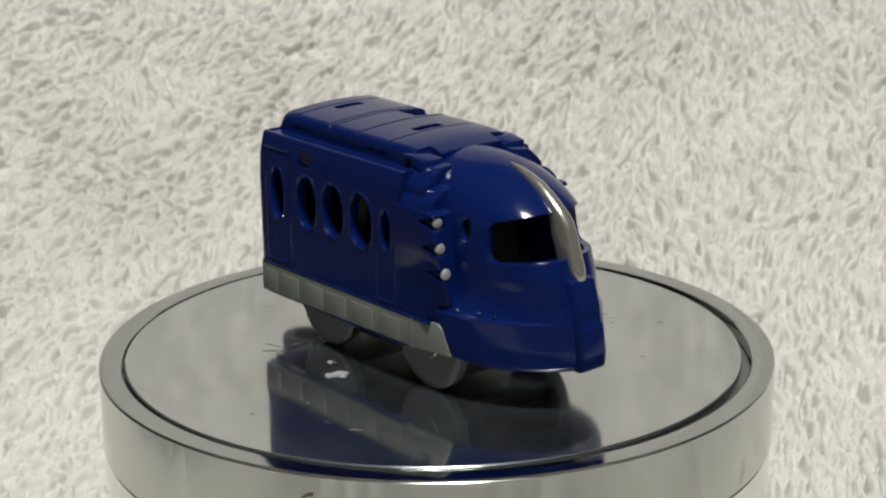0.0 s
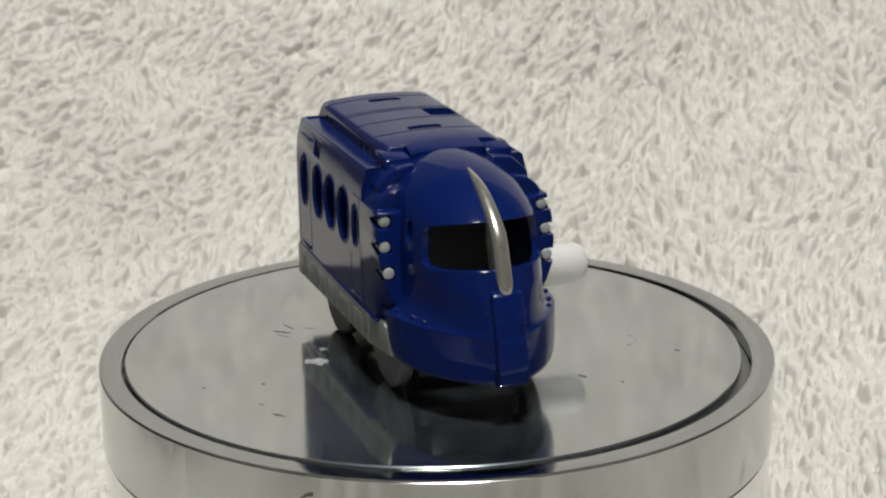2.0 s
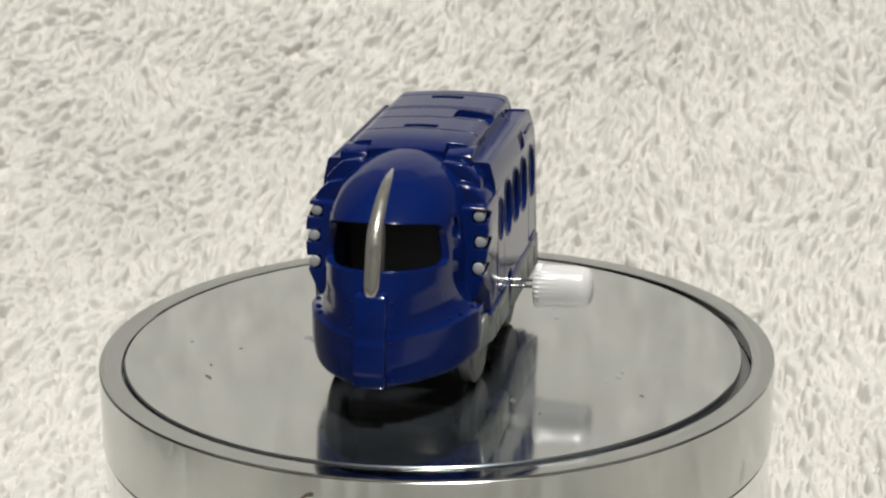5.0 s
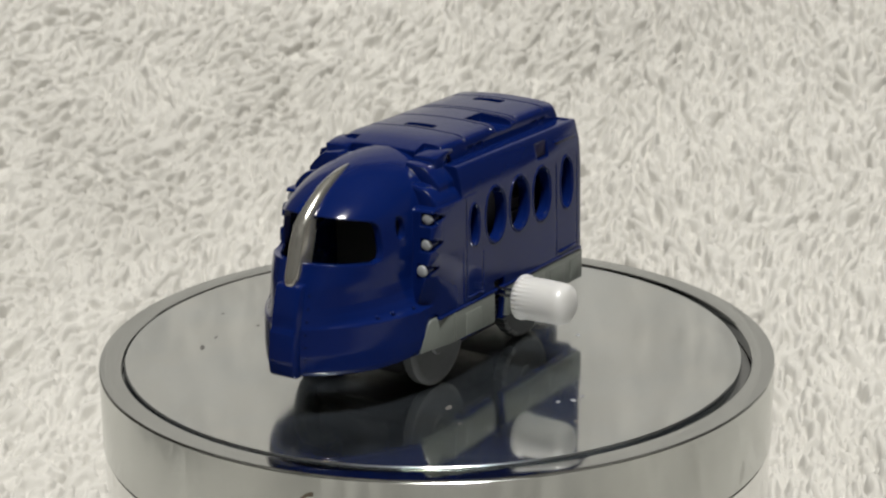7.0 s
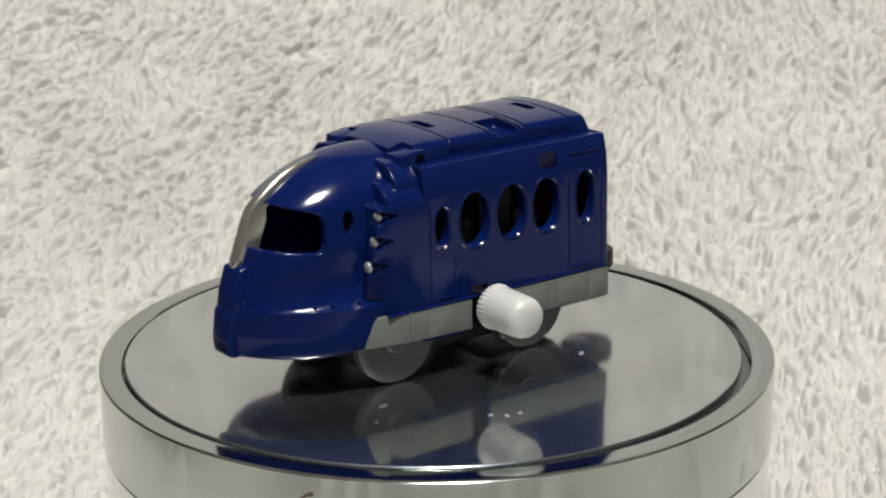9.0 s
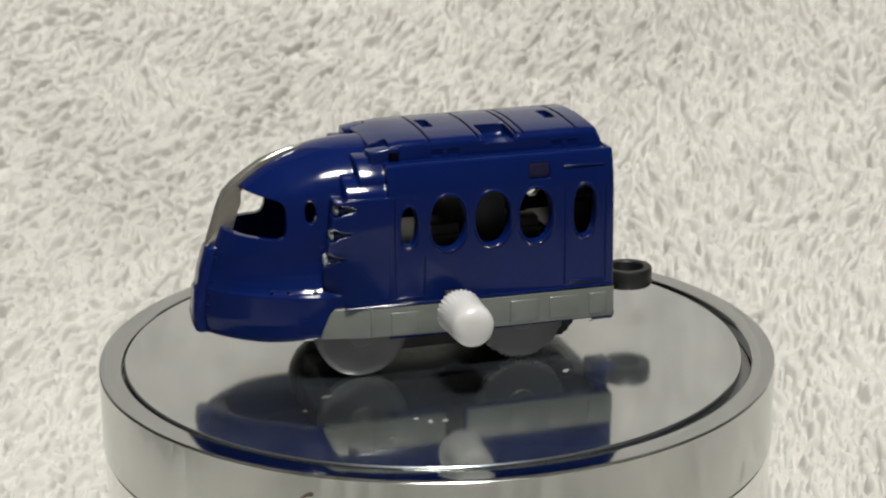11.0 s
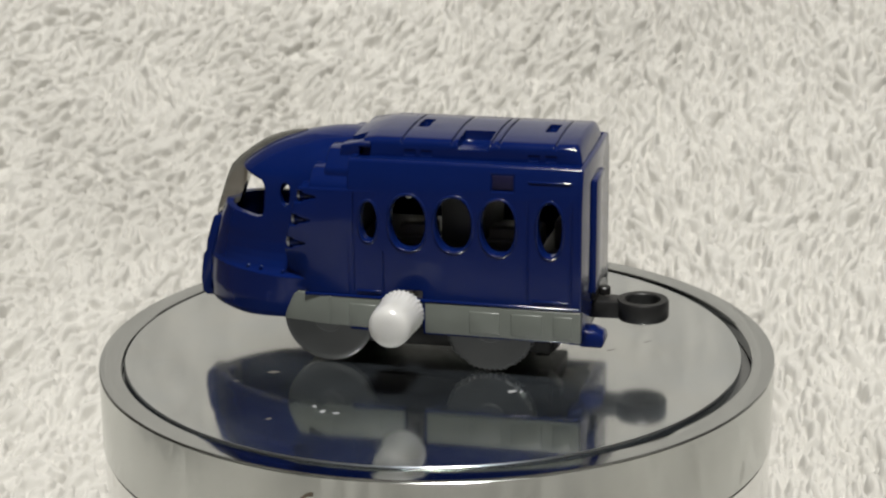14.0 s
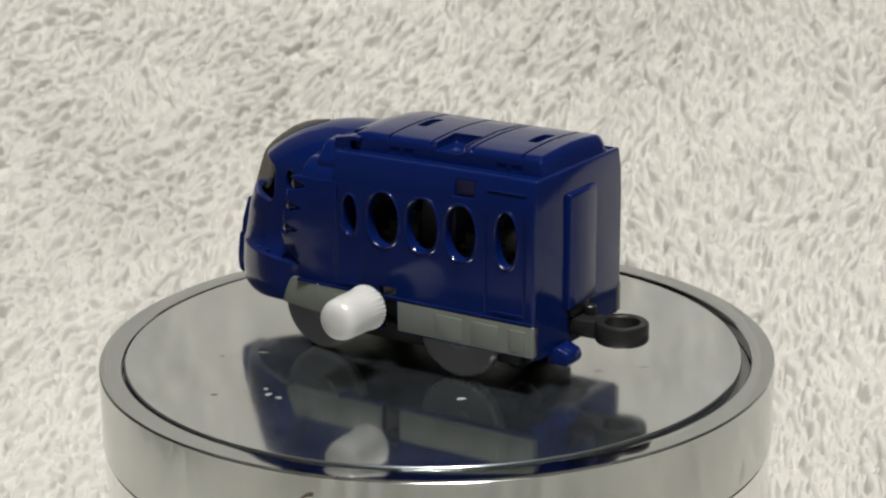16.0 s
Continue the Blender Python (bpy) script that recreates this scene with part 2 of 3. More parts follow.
def combed(rng, way, sigma, reach):
    """Noise drawn out along the way that the pile is brushed."""
    base = soft_field(rng, way.shape, sigma)
    rows, cols = way.shape
    jj, ii = np.meshgrid(np.arange(cols, dtype=float), np.arange(rows, dtype=float))
    total, dx, dy = base.copy(), np.cos(way) * 1.3, np.sin(way) * 1.3
    for sign in (1, -1):
        i, j = ii.copy(), jj.copy()
        for _ in range(reach):
            a, b = np.rint(i).astype(int) % rows, np.rint(j).astype(int) % cols
            i += sign * dy[a, b]
            j += sign * dx[a, b]
            total += base[np.rint(i).astype(int) % rows, np.rint(j).astype(int) % cols]
    return (total - total.mean()) / total.std()


def rug():
    """A white pile rug, flat under the turntable and drawn up the wall behind it: leaning tufts on a woven base."""
    rng = np.random.default_rng(4)
    ys = [-240, -200, -100, 0, 70] + [70 + 20 * i for i in range(1, 44)]
    bm = bmesh.new()
    rows = []
    for y in ys:
        z, g = sweep(y)
        rows.append([[bm.verts.new(Vector((x, y + float(g) / math.hypot(1, float(g)) * d, float(z) - d / math.hypot(1, float(g)))) * MM) for x in (-212, 470)] for d in (0, 6)])
    for a, b in zip(rows, rows[1:]):
        bm.faces.new((a[0][0], a[0][1], b[0][1], b[0][0]))
        bm.faces.new((a[1][1], a[1][0], b[1][0], b[1][1]))
        bm.faces.new((a[1][0], a[0][0], b[0][0], b[1][0]))
        bm.faces.new((a[0][1], a[1][1], b[1][1], b[0][1]))
    bm.faces.new((rows[0][0][1], rows[0][0][0], rows[0][1][0], rows[0][1][1]))
    bm.faces.new((rows[-1][0][0], rows[-1][0][1], rows[-1][1][1], rows[-1][1][0]))
    base = part("rug", bm, RUG, smooth=40)
    tagged(base, "white short-pile rug drawn up behind the turntable", "rug", kind="structure")
    arc = np.concatenate([[-238.0], np.arange(-200.0, 928.0, 2.0)])
    height, slope = sweep(arc)
    along = np.concatenate([[0.0], np.cumsum(np.hypot(np.diff(arc), np.diff(height)))])
    V, Q, start = [], [], 0
    for step, size in ((5.6, 2.6),):                  # loose tufts out to the edges
        gx, gs = np.meshgrid(np.arange(-209.0, 467.0, step), np.arange(2.0, along[-1] - 3.0, step))
        px = gx.ravel() + rng.normal(0, 0.45 * step, gx.size)
        py = np.interp(gs.ravel() + rng.normal(0, 0.45 * step, gx.size), along, arc)
        combed_part = (np.abs(px - 5) < 166) & (py > -118) & (py < 330)
        keep = ~combed_part & (px > -211) & (px < 469)
        px, py = px[keep], py[keep]
        n = len(px)
        way = 0.9 + rng.normal(0, 0.4, n)
        lean = rng.uniform(3.6, 7.4, n) * size
        tall = rng.uniform(0.6, 0.9, n)
        wide = rng.uniform(1.45, 2.2, n) * size
        z0, g = sweep(py)
        k = np.hypot(1, g)
        K = 4
        prof = ((1.0, 0.1, 0.0), (1.0, 0.85, 0.45), (0.35, 0.95, 1.1))
        verts = []
        for r, h, l in prof:
            for i in range(K):
                a = 2 * math.pi * (i + 0.5) / K + way
                u = np.cos(way) * lean * l + np.cos(a) * wide * r
                v = np.sin(way) * lean * l + np.sin(a) * wide * r
                w = tall * h - 0.6 + 0.35 * wide * math.cos(2 * math.pi * (i + 0.5) / K) * (1 if r < 1 else 0)
                verts.append(np.stack([px + u, py + (v - g * w) / k, z0 + (g * v + w) / k], 1))
        V.append(np.stack(verts, 1).reshape(-1, 3) * MM)
        m = len(prof) * K
        quad = [(i * K + j, i * K + (j + 1) % K, (i + 1) * K + (j + 1) % K, (i + 1) * K + j) for i in range(len(prof) - 1) for j in range(K)]
        quad.append(tuple(range(m - K, m)))
        Q.append((np.array(quad)[None] + (start + np.arange(n) * m)[:, None, None]).reshape(-1, 4))
        start += n * m
    # the stretch round the turntable: locks of brushed pile that lie over one another
    step = 0.42
    xs, ss = np.arange(-165.0, 175.0, step), np.arange(np.interp(-122, arc, along), np.interp(334, arc, along), step)
    gx, gs = np.meshgrid(xs, ss)
    right = 0.5 * (1 + np.tanh((gx - 5) / 40))
    way = 0.62 + 0.68 * right + 0.35 * soft_field(rng, gx.shape, 24) + 0.38 * soft_field(rng, gx.shape, 5)
    fine, coarse = combed(rng, way, 1.2, 4), combed(rng, way, 2.2, 5)
    lock = (0.88 + 0.24 * right) * (3.3 * np.tanh(0.95 * np.abs(fine)) + 3.3 * np.tanh(0.95 * np.abs(coarse))) + 0.4 * soft_field(rng, gx.shape, 8)
    py = np.interp(gs, along, arc)
    h = np.where(gx ** 2 + py ** 2 > 48.5 ** 2, np.clip(lock - 1.2, -1.0, 7.0), -0.6)
    z0, g = sweep(py)
    k = np.hypot(1, g)
    u, v = gx + 0.3 * h * np.cos(way), 0.3 * h * np.sin(way)
    V.append(np.stack([u, py + (v - g * h) / k, z0 + (g * v + h) / k], -1).reshape(-1, 3) * MM)
    rows, cols = gx.shape
    idx = start + np.arange(rows * cols).reshape(rows, cols)
    quads = np.stack([idx[:-1, :-1], idx[:-1, 1:], idx[1:, 1:], idx[1:, :-1]], -1)
    Q.append(quads.reshape(-1, 4))
    me = bpy.data.meshes.new("rug_pile")
    me.from_pydata(np.concatenate(V).tolist(), [], np.concatenate(Q).tolist())
    me.materials.append(RUG)
    me.shade_smooth()
    ob = new("rug_pile", me)
    tagged(ob, "dense short white yarn pile of the rug", "rug pile", kind="stuff")


# ---------------------------------------------------------------- turntable
RING_AT = (0.55, -0.24)


def turntable():
    base = tagged(new("turntable"), "round chrome turntable with a polished rim, standing on the rug", "turntable")
    base.location = (RING_AT[0] * MM, RING_AT[1] * MM, RUG_Z)
    H = -RUG_Z * 1000
    part("rim", turned([(49.58, H + 0.04), (49.66, H + 0.02), (49.7, H - 0.04), (49.7, H - 0.1), (49.5, H - 0.14), (49.5, H - 2.5), (46.5, H - 2.5), (46.42, H - 0.2), (46.6, H - 0.02), (47.1, H + 0.04)], n=180), CHROME, base, "polished chrome rim with a flat top")
    part("upper_band", turned([(49.6, H - 0.3), (49.68, H - 0.38), (49.68, H - 11.7), (49.55, H - 11.85), (48.6, H - 11.85), (48.6, H - 2.55), (49.52, H - 2.55), (49.52, H - 0.3)], n=180), BAND, base, "brushed chrome band")
    part("lower_drum", lathe([(0, 4), (49.1, 4), (49.45, 4.4), (49.45, H - 12.25), (49.3, H - 12.3), (0, H - 12.3)], n=180), LOWER, base, "bright chrome drum wall")
    part("seam", lathe([(0, H - 12.3), (49.2, H - 12.3), (49.2, H - 11.8), (0, H - 11.8)], n=120), GAP, base, "dark seam under the band")
    part("foot_ring", lathe([(0, 0), (47.5, 0), (47.8, 0.4), (47.8, 4), (0, 4)], n=96), BLACK, base)
    part("well", lathe([(0, H - 4.2), (46.4, H - 4.2), (46.4, H - 2.45), (0, H - 2.45)], n=96), WELL, base, "dark gap round the plate")
    # a curved scratch on the band, and a blurred dark reflection painted as a patch
    bm = bmesh.new()
    pts = []
    for i in range(9):
        u = i / 8
        ang = radians(-90 - 21.4 + 2.6 * u)
        pts.append((ang, H - 4.1 + 1.3 * math.sin(u * 1.6), 0.16 + 0.12 * u))
    prev = None
    for ang, h, w in pts:
        cur = [bm.verts.new(Vector((49.74 * math.cos(ang), 49.74 * math.sin(ang), h + s * w)) * MM) for s in (-1, 1)]
        if prev:
            bm.faces.new((prev[0], cur[0], cur[1], prev[1]))
        prev = cur
    part("scratch", bm, STAIN, base, "short curved brown scratch")

    bm = bmesh.new()
    rag = random.Random(9)
    loop = []
    for i in range(28):
        a = 2 * math.pi * i / 28
        k = 1 + rag.uniform(-0.22, 0.22)
        ang = radians(-90 + 0.2 + 5.2 * k * math.cos(a))
        loop.append(bm.verts.new(Vector((49.74 * math.cos(ang), 49.74 * math.sin(ang), H - 3.5 + 0.55 * k * math.sin(a))) * MM))
    bm.faces.new(loop)
    part("reflection_smear", bm, SCUFF_REFLECTION, base, "blurred dark reflection painted on the band", 0)

    plate = tagged(new("turntable_plate"), "round mirror-finish steel plate with scuffs, turning under the train", "turntable plate")
    part("plate_disc", lathe([(0, -2.4), (45.4, -2.4), (45.55, -2.2), (45.55, -0.26), (45.47, -0.1), (45.3, 0.0), (45.22, 0.0), (45.0, 0.0), (0, 0.0)], n=180), PLATE, plate)
    rng = random.Random(5)

    def blob(name, x, y, rx, ry, turn, mat, h=0.02, rag=0.25, label=""):
        bm = bmesh.new()
        n = 14
        top, low = [], []
        for i in range(n):
            a = 2 * math.pi * i / n
            k = 1 + rng.uniform(-rag, rag)
            u, v = rx * k * math.cos(a), ry * k * math.sin(a)
            c, s = math.cos(turn), math.sin(turn)
            low.append(bm.verts.new(Vector((x + u * c - v * s, y + u * s + v * c, 0.004)) * MM))
            top.append(bm.verts.new(Vector((x + (u * c - v * s) * 0.7, y + (u * s + v * c) * 0.7, 0.004 + h)) * MM))
        bm.faces.new(top)
        for i in range(n):
            j = (i + 1) % n
            bm.faces.new((low[i], low[j], top[j], top[i]))
        return part(name, bm, mat, plate, label)

    blob("residue", 0.3, -18.1, 0.75, 0.95, 0.3, GLUE, 0.25, 0.3, "dab of dried white residue")
    blob("residue", 0.0, -19.3, 0.55, 0.7, 1.0, GLUE, 0.22, 0.3, "dab of dried white residue")
    blob("residue", 0.7, -17.2, 0.7, 0.6, 0.2, GLUE, 0.2, 0.35, "dab of dried white residue")
    blob("residue", -4.3, -15.9, 0.5, 0.3, 0.5, GLUE, 0.15, 0.3, "dab of dried white residue")
    for x, y, rx, ry, a in ((6.6, 29.1, 0.45, 0.3, 0.4), (8.6, 28.8, 0.5, 0.3, 1.0), (10.2, 27.3, 0.4, 0.25, 0.2), (-15.2, 16.2, 0.7, 0.35, 0.6), (1.6, -18.0, 0.5, 0.4, 0.9)):
        blob("residue", x, y, rx, ry, a, GLUE, 0.1, 0.35, "dab of dried white residue")
    for x, y, rx, ry, a in ((15.0, 32.9, 0.5, 0.3, 0.4), (6.6, -27.8, 0.35, 0.3, 0.0), (-14.0, -19.6, 1.6, 0.3, 0.9), (-4.2, -15.4, 0.7, 0.25, 0.1), (19.8, 15.6, 0.8, 0.4, 0.3), (-26.2, -3.3, 0.8, 0.2, 0.5), (18.8, -28.8, 1.2, 0.35, 0.7), (-12.0, -19.6, 1.3, 0.16, 0.7), (-16.0, -18.0, 1.6, 0.18, 0.3), (-14.0, -15.0, 0.9, 0.2, 1.2),
                            (14, -30, 0.5, 0.2, 0.4), (24, 20, 0.4, 0.22, 0.2), (-31, -8, 0.8, 0.12, 0.9), (5, -36, 0.35, 0.25, 0)):
        blob("mark", x, y, rx, ry, a, SCUFF_REFLECTION, 0.006, 0.3, "small dark scuff mark")
    return plate


# ---------------------------------------------------------------- the train
# nose: reach along the middle, and half width where it leaves the car body, by height
REACH = [(5.9, 33.7), (6.1, 34.3), (6.6, 34.7), (9.0, 34.8), (12.7, 34.45), (13.0, 34.33), (15.0, 33.6), (18.0, 32.5), (20.2, 31.6), (23.0, 30.6), (26.0, 29.4), (27.2, 28.2),
         (28.5, 26.4), (29.6, 24.7), (30.6, 22.7), (31.4, 20.6), (31.9, 18.9), (32.3, 16.9), (32.55, 14.8), (32.7, 12.4)]
HALF = [(5.9, 11.55), (6.8, 11.75), (8.5, 11.9), (12.7, 11.9), (13.0, 11.3), (13.6, 10.75), (14.5, 10.3), (15.5, 10.05), (17.0, 9.95), (19.0, 10.0), (21.0, 10.05), (23.0, 9.85), (25.0, 9.7), (27.0, 9.3), (28.5, 8.7),
        (29.6, 7.95), (30.6, 6.9), (31.4, 5.7), (31.9, 4.4), (32.3, 3.2), (32.55, 2.1), (32.7, 0.9)]
NOSE_ROOT = 11.0


def nose_plan(z):
    """Where the nose leaves the straight sides, and how full its plan is, by height."""
    k = min(1.0, max(0.0, (z - 12.9) / 5.5))
    top = min(1.0, max(0.0, (z - 26.5) / 4.0))
    return 18.6 + (NOSE_ROOT - 18.6) * k, 1.6 + (0.75 - 0.35 * top) * k


def nose_x(y, z):
    root, power = nose_plan(z)
    return root + (glide_table(REACH, z) - root) * max(0.0, 1 - (y / glide_table(HALF, z)) ** power) ** (1 / power)


def nose(shrink=0.0, z_lo=5.9, z_hi=32.7, back=7.6):
    """The nose by horizontal slices; each is half an ellipse in front of a straight back."""
    zs = sorted({z for z, _ in REACH + HALF} | {z_lo + (z_hi - z_lo) * i / 80 for i in range(81)} | {10.88, 10.98})
    zs = [z for z in zs if z_lo <= z <= z_hi]
    bm = bmesh.new()
    n, rings = 40, []
    for z in zs:
        w, xt = glide_table(HALF, z) - shrink, glide_table(REACH, z) - shrink
        root, power = nose_plan(z)
        w, xt = max(w, 0.3), max(xt, root + 0.6)
        rear = back if shrink or z > 10.9 else 17.4        # below, the grey skirt takes over
        sag = 0.0 if z > 9 else (9 - z) / 4 * 1.1      # the lower edge rises to the sides
        ring = [bm.verts.new(Vector((rear, -w, z + sag * 0.8)) * MM)]
        for i in range(n + 1):
            a = math.pi * (i / n - 0.5)
            x, y = root + (xt - root) * math.cos(a) ** (2 / power), w * math.copysign(abs(math.sin(a)) ** (2 / power), a)
            ring.append(bm.verts.new(Vector((x, y, z + sag * 0.8 * max(0.0, (abs(y) / w - 0.7) / 0.3) ** 2)) * MM))
        ring.append(bm.verts.new(Vector((rear, w, z + sag * 0.8)) * MM))
        rings.append(ring)
    for a, b in zip(rings, rings[1:]):
        for i in range(len(a)):
            j = (i + 1) % len(a)
            bm.faces.new((a[i], a[j], b[j], b[i]))
    bm.faces.new(list(reversed(rings[0])))
    bm.faces.new(rings[-1])
    bmesh.ops.recalc_face_normals(bm, faces=bm.faces)
    return bm


def hull(x0, x1, w, z0, z1, lean=1.0, bevel=0.4):
    """The car body: upright sides that draw in towards the roof."""
    side = [(w - 0.5, z0), (w, z0 + 4.5), (w, z1 - 6.5), (w - 0.25, z1 - 3.0), (w - lean, z1)]
    bm = prism([(y, z) for y, z in side] + [(-y, z) for y, z in reversed(side)], x0, x1, "X", 0)
    long_edges = [e for e in bm.edges if abs(e.verts[0].co.x - e.verts[1].co.x) < 1e-6 and max(v.co.x for v in e.verts) < x0 * MM + 1e-6]
    top = [e for e in bm.edges if all(abs(v.co.z - z1 * MM) < 1e-6 for v in e.verts) and abs(e.verts[0].co.y - e.verts[1].co.y) < 1e-6]
    if bevel:
        bmesh.ops.bevel(bm, geom=list(set(long_edges + top)), offset=bevel * MM, segments=3, affect="EDGES", profile=0.5)
    return bm


WINDOWS = ((6.45, 21.95, 1.25, 2.9), (0.75, 22.05, 2.65, 3.95), (-5.85, 22.1, 2.65, 3.9), (-12.25, 22.0, 2.5, 3.95), (-19.6, 22.05, 1.75, 3.9))
LAMPS = ((16.55, 11.5, 25.1), (17.4, 11.8, 21.7), (18.3, 11.6, 18.2))


def cheek(side):
    """The shield-shaped plate that carries the headlamps: its front narrows downwards, its rear runs out flush with the car side."""
    outline = [(8.6, 12.8), (10.2, 12.4), (11.35, 14.3), (12.3, 17.0), (12.85, 20.2), (12.92, 23.4), (12.45, 26.4), (8.6, 26.4)]
    face = [(12.4, 18.6), (16.5, 19.2), (19.8, 18.5), (23.2, 17.6), (26.4, 16.9)]
    bm = bmesh.new()
    front = [bm.verts.new(Vector((lerp_table(face, z), side * y, z)) * MM) for y, z in outline]
    low = [10.95 if z < 13 else z for _, z in outline]
    mid = [bm.verts.new(Vector((15.2, side * (y if y < 9 else max(y, 12.55)), z)) * MM) for (y, _), z in zip(outline, low)]
    rear = [bm.verts.new(Vector((5.5, side * min(12.5, y if y < 9 else 12.5), z)) * MM) for (y, _), z in zip(outline, low)]
    n = len(outline)
    for a, b in ((front, mid), (mid, rear)):
        for i in range(n):
            j = (i + 1) % n
            bm.faces.new((a[i], a[j], b[j], b[i]))
    f = bm.faces.new(front)
    bm.faces.new(list(reversed(rear)))
    bmesh.ops.recalc_face_normals(bm, faces=bm.faces)
    bmesh.ops.bevel(bm, geom=list(f.edges), offset=0.35 * MM, segments=3, affect="EDGES", profile=0.5)
    return bm


def body_shell():
    ops = [("UNION", nose())]
    for s in (1, -1):
        # stepped blocks of the collar round the dome, and the cheeks with their teeth
        ops.append(("UNION", cheek(s)))
        ops.append(("UNION", prism([(6.8, 29.5), (11.4, 29.5), (11.1, 32.1), (8.4, 32.6), (6.8, 32.6)], *sorted((s * 5.6, s * 9.4)), "Y", 0.14)))
        y = lambda v: s * v
        ops.append(("UNION", prism([(y(7.6), 24), (y(12.2), 24), (y(12.2), 26.3), (y(11.9), 27.1), (y(11.1), 28.0), (y(10.0), 28.8), (y(7.6), 29.3)], 6, 15.3, "X", 0.4)))
        ops.append(("UNION", prism([(y(5.6), 27), (y(11.1), 27), (y(11.05), 28.9), (y(10.2), 29.85), (y(9.3), 30.7), (y(8.5), 31.35), (y(5.6), 31.7)], 5, 13.2, "X", 0.35)))
    # hollow inside, open below
    ops.append(("DIFFERENCE", nose(1.1, 5.0, 31.7, 6.6)))
    ops.append(("DIFFERENCE", hull(-23.0, 8.3, 11.5, 4.0, 29.7, 0.9, 0)))
    for s in (1, -1):
        for cx, cz, rx, rz in WINDOWS:
            lo, hi = sorted((s * 10.0, s * 14.0))
            ops.append(("DIFFERENCE", prism(oval(cx, cz, rx * 1.0, rz * 1.0, 30, 2.2), lo, hi, "Y")))
        lo, hi = sorted((s * 7.75, s * 11.3))
        ops.append(("DIFFERENCE", prism(oval(19.7, 24.3, 0.8, 1.6, 18, 2.3), lo, hi, "Y")))          # small quarter light
        for x, yy, z in LAMPS:
            ops.append(("DIFFERENCE", prism([(x + 1.6, z + 0.88), (x - 0.6, z + 0.82), (x - 0.6, z - 0.82), (x + 1.6, z - 0.88)], *sorted((s * (yy - 0.88), s * 14)), "Y")))
            ops.append(("DIFFERENCE", prism([(x - 0.5, z + 0.6), (x - 2.5, z + 0.1), (x - 2.5, z - 0.1), (x - 0.5, z - 0.6)], *sorted((s * (yy + 0.55), s * 14)), "Y")))
        lo, hi = sorted((s * 11.25, s * 14))
        ops.append(("DIFFERENCE", box(22.05, 22.25, lo, hi, 5, 12.5)))
        # door panel grooves
        for a, b in (((-16.6, -16.35), (11.3, 28.8)), ((-22.75, -22.5), (11.3, 28.8)), ((8.5, 8.7), (11.6, 26.5)), ((4.2, 4.4), (11.6, 17.6))):
            lo, hi = sorted((s * 12.47, s * 13))
            ops.append(("DIFFERENCE", box(*a, lo, hi, *b)))
        lo, hi = sorted((s * 11.85, s * 13))
        ops.append(("DIFFERENCE", box(-14.5, -11.2, lo, hi, 27.2, 29.6)))
    # windscreen, wrapped round the dome; the middle post is the silver strip
    for s in (1, -1):
        lo, hi = sorted((s * 0.9, s * 9.6))
        ops.append(("DIFFERENCE", prism([(24.4, 20.45), (23.5, 20.75), (23.15, 21.5), (23.05, 22.5), (23.05, 24.6), (23.2, 25.3), (23.7, 25.85), (25, 26.2), (28, 26.9), (30, 27.2), (40, 27.4), (40, 21.9), (31, 21.2), (28, 20.8)], lo, hi, "Y")))
    # the ledge beside the roof has a thin raised lip
    for s in (1, -1):
        ops.append(("DIFFERENCE", box(-23.5, 8.4, *sorted((s * 8.0, s * 11.05)), 30.6, 32)))
    # the slot for the key, and the coupler's opening at the rear
    ops.append(("DIFFERENCE", box(-1.4, 1.4, 10, 14, 5, 12.2)))
    ops.append(("DIFFERENCE", box(-26, -20, -2.6, 2.6, 4, 10.6)))
    return carve("body_shell", hull(-24.1, 9.4, 12.6, 5.6, 30.8), ops, BLUE)


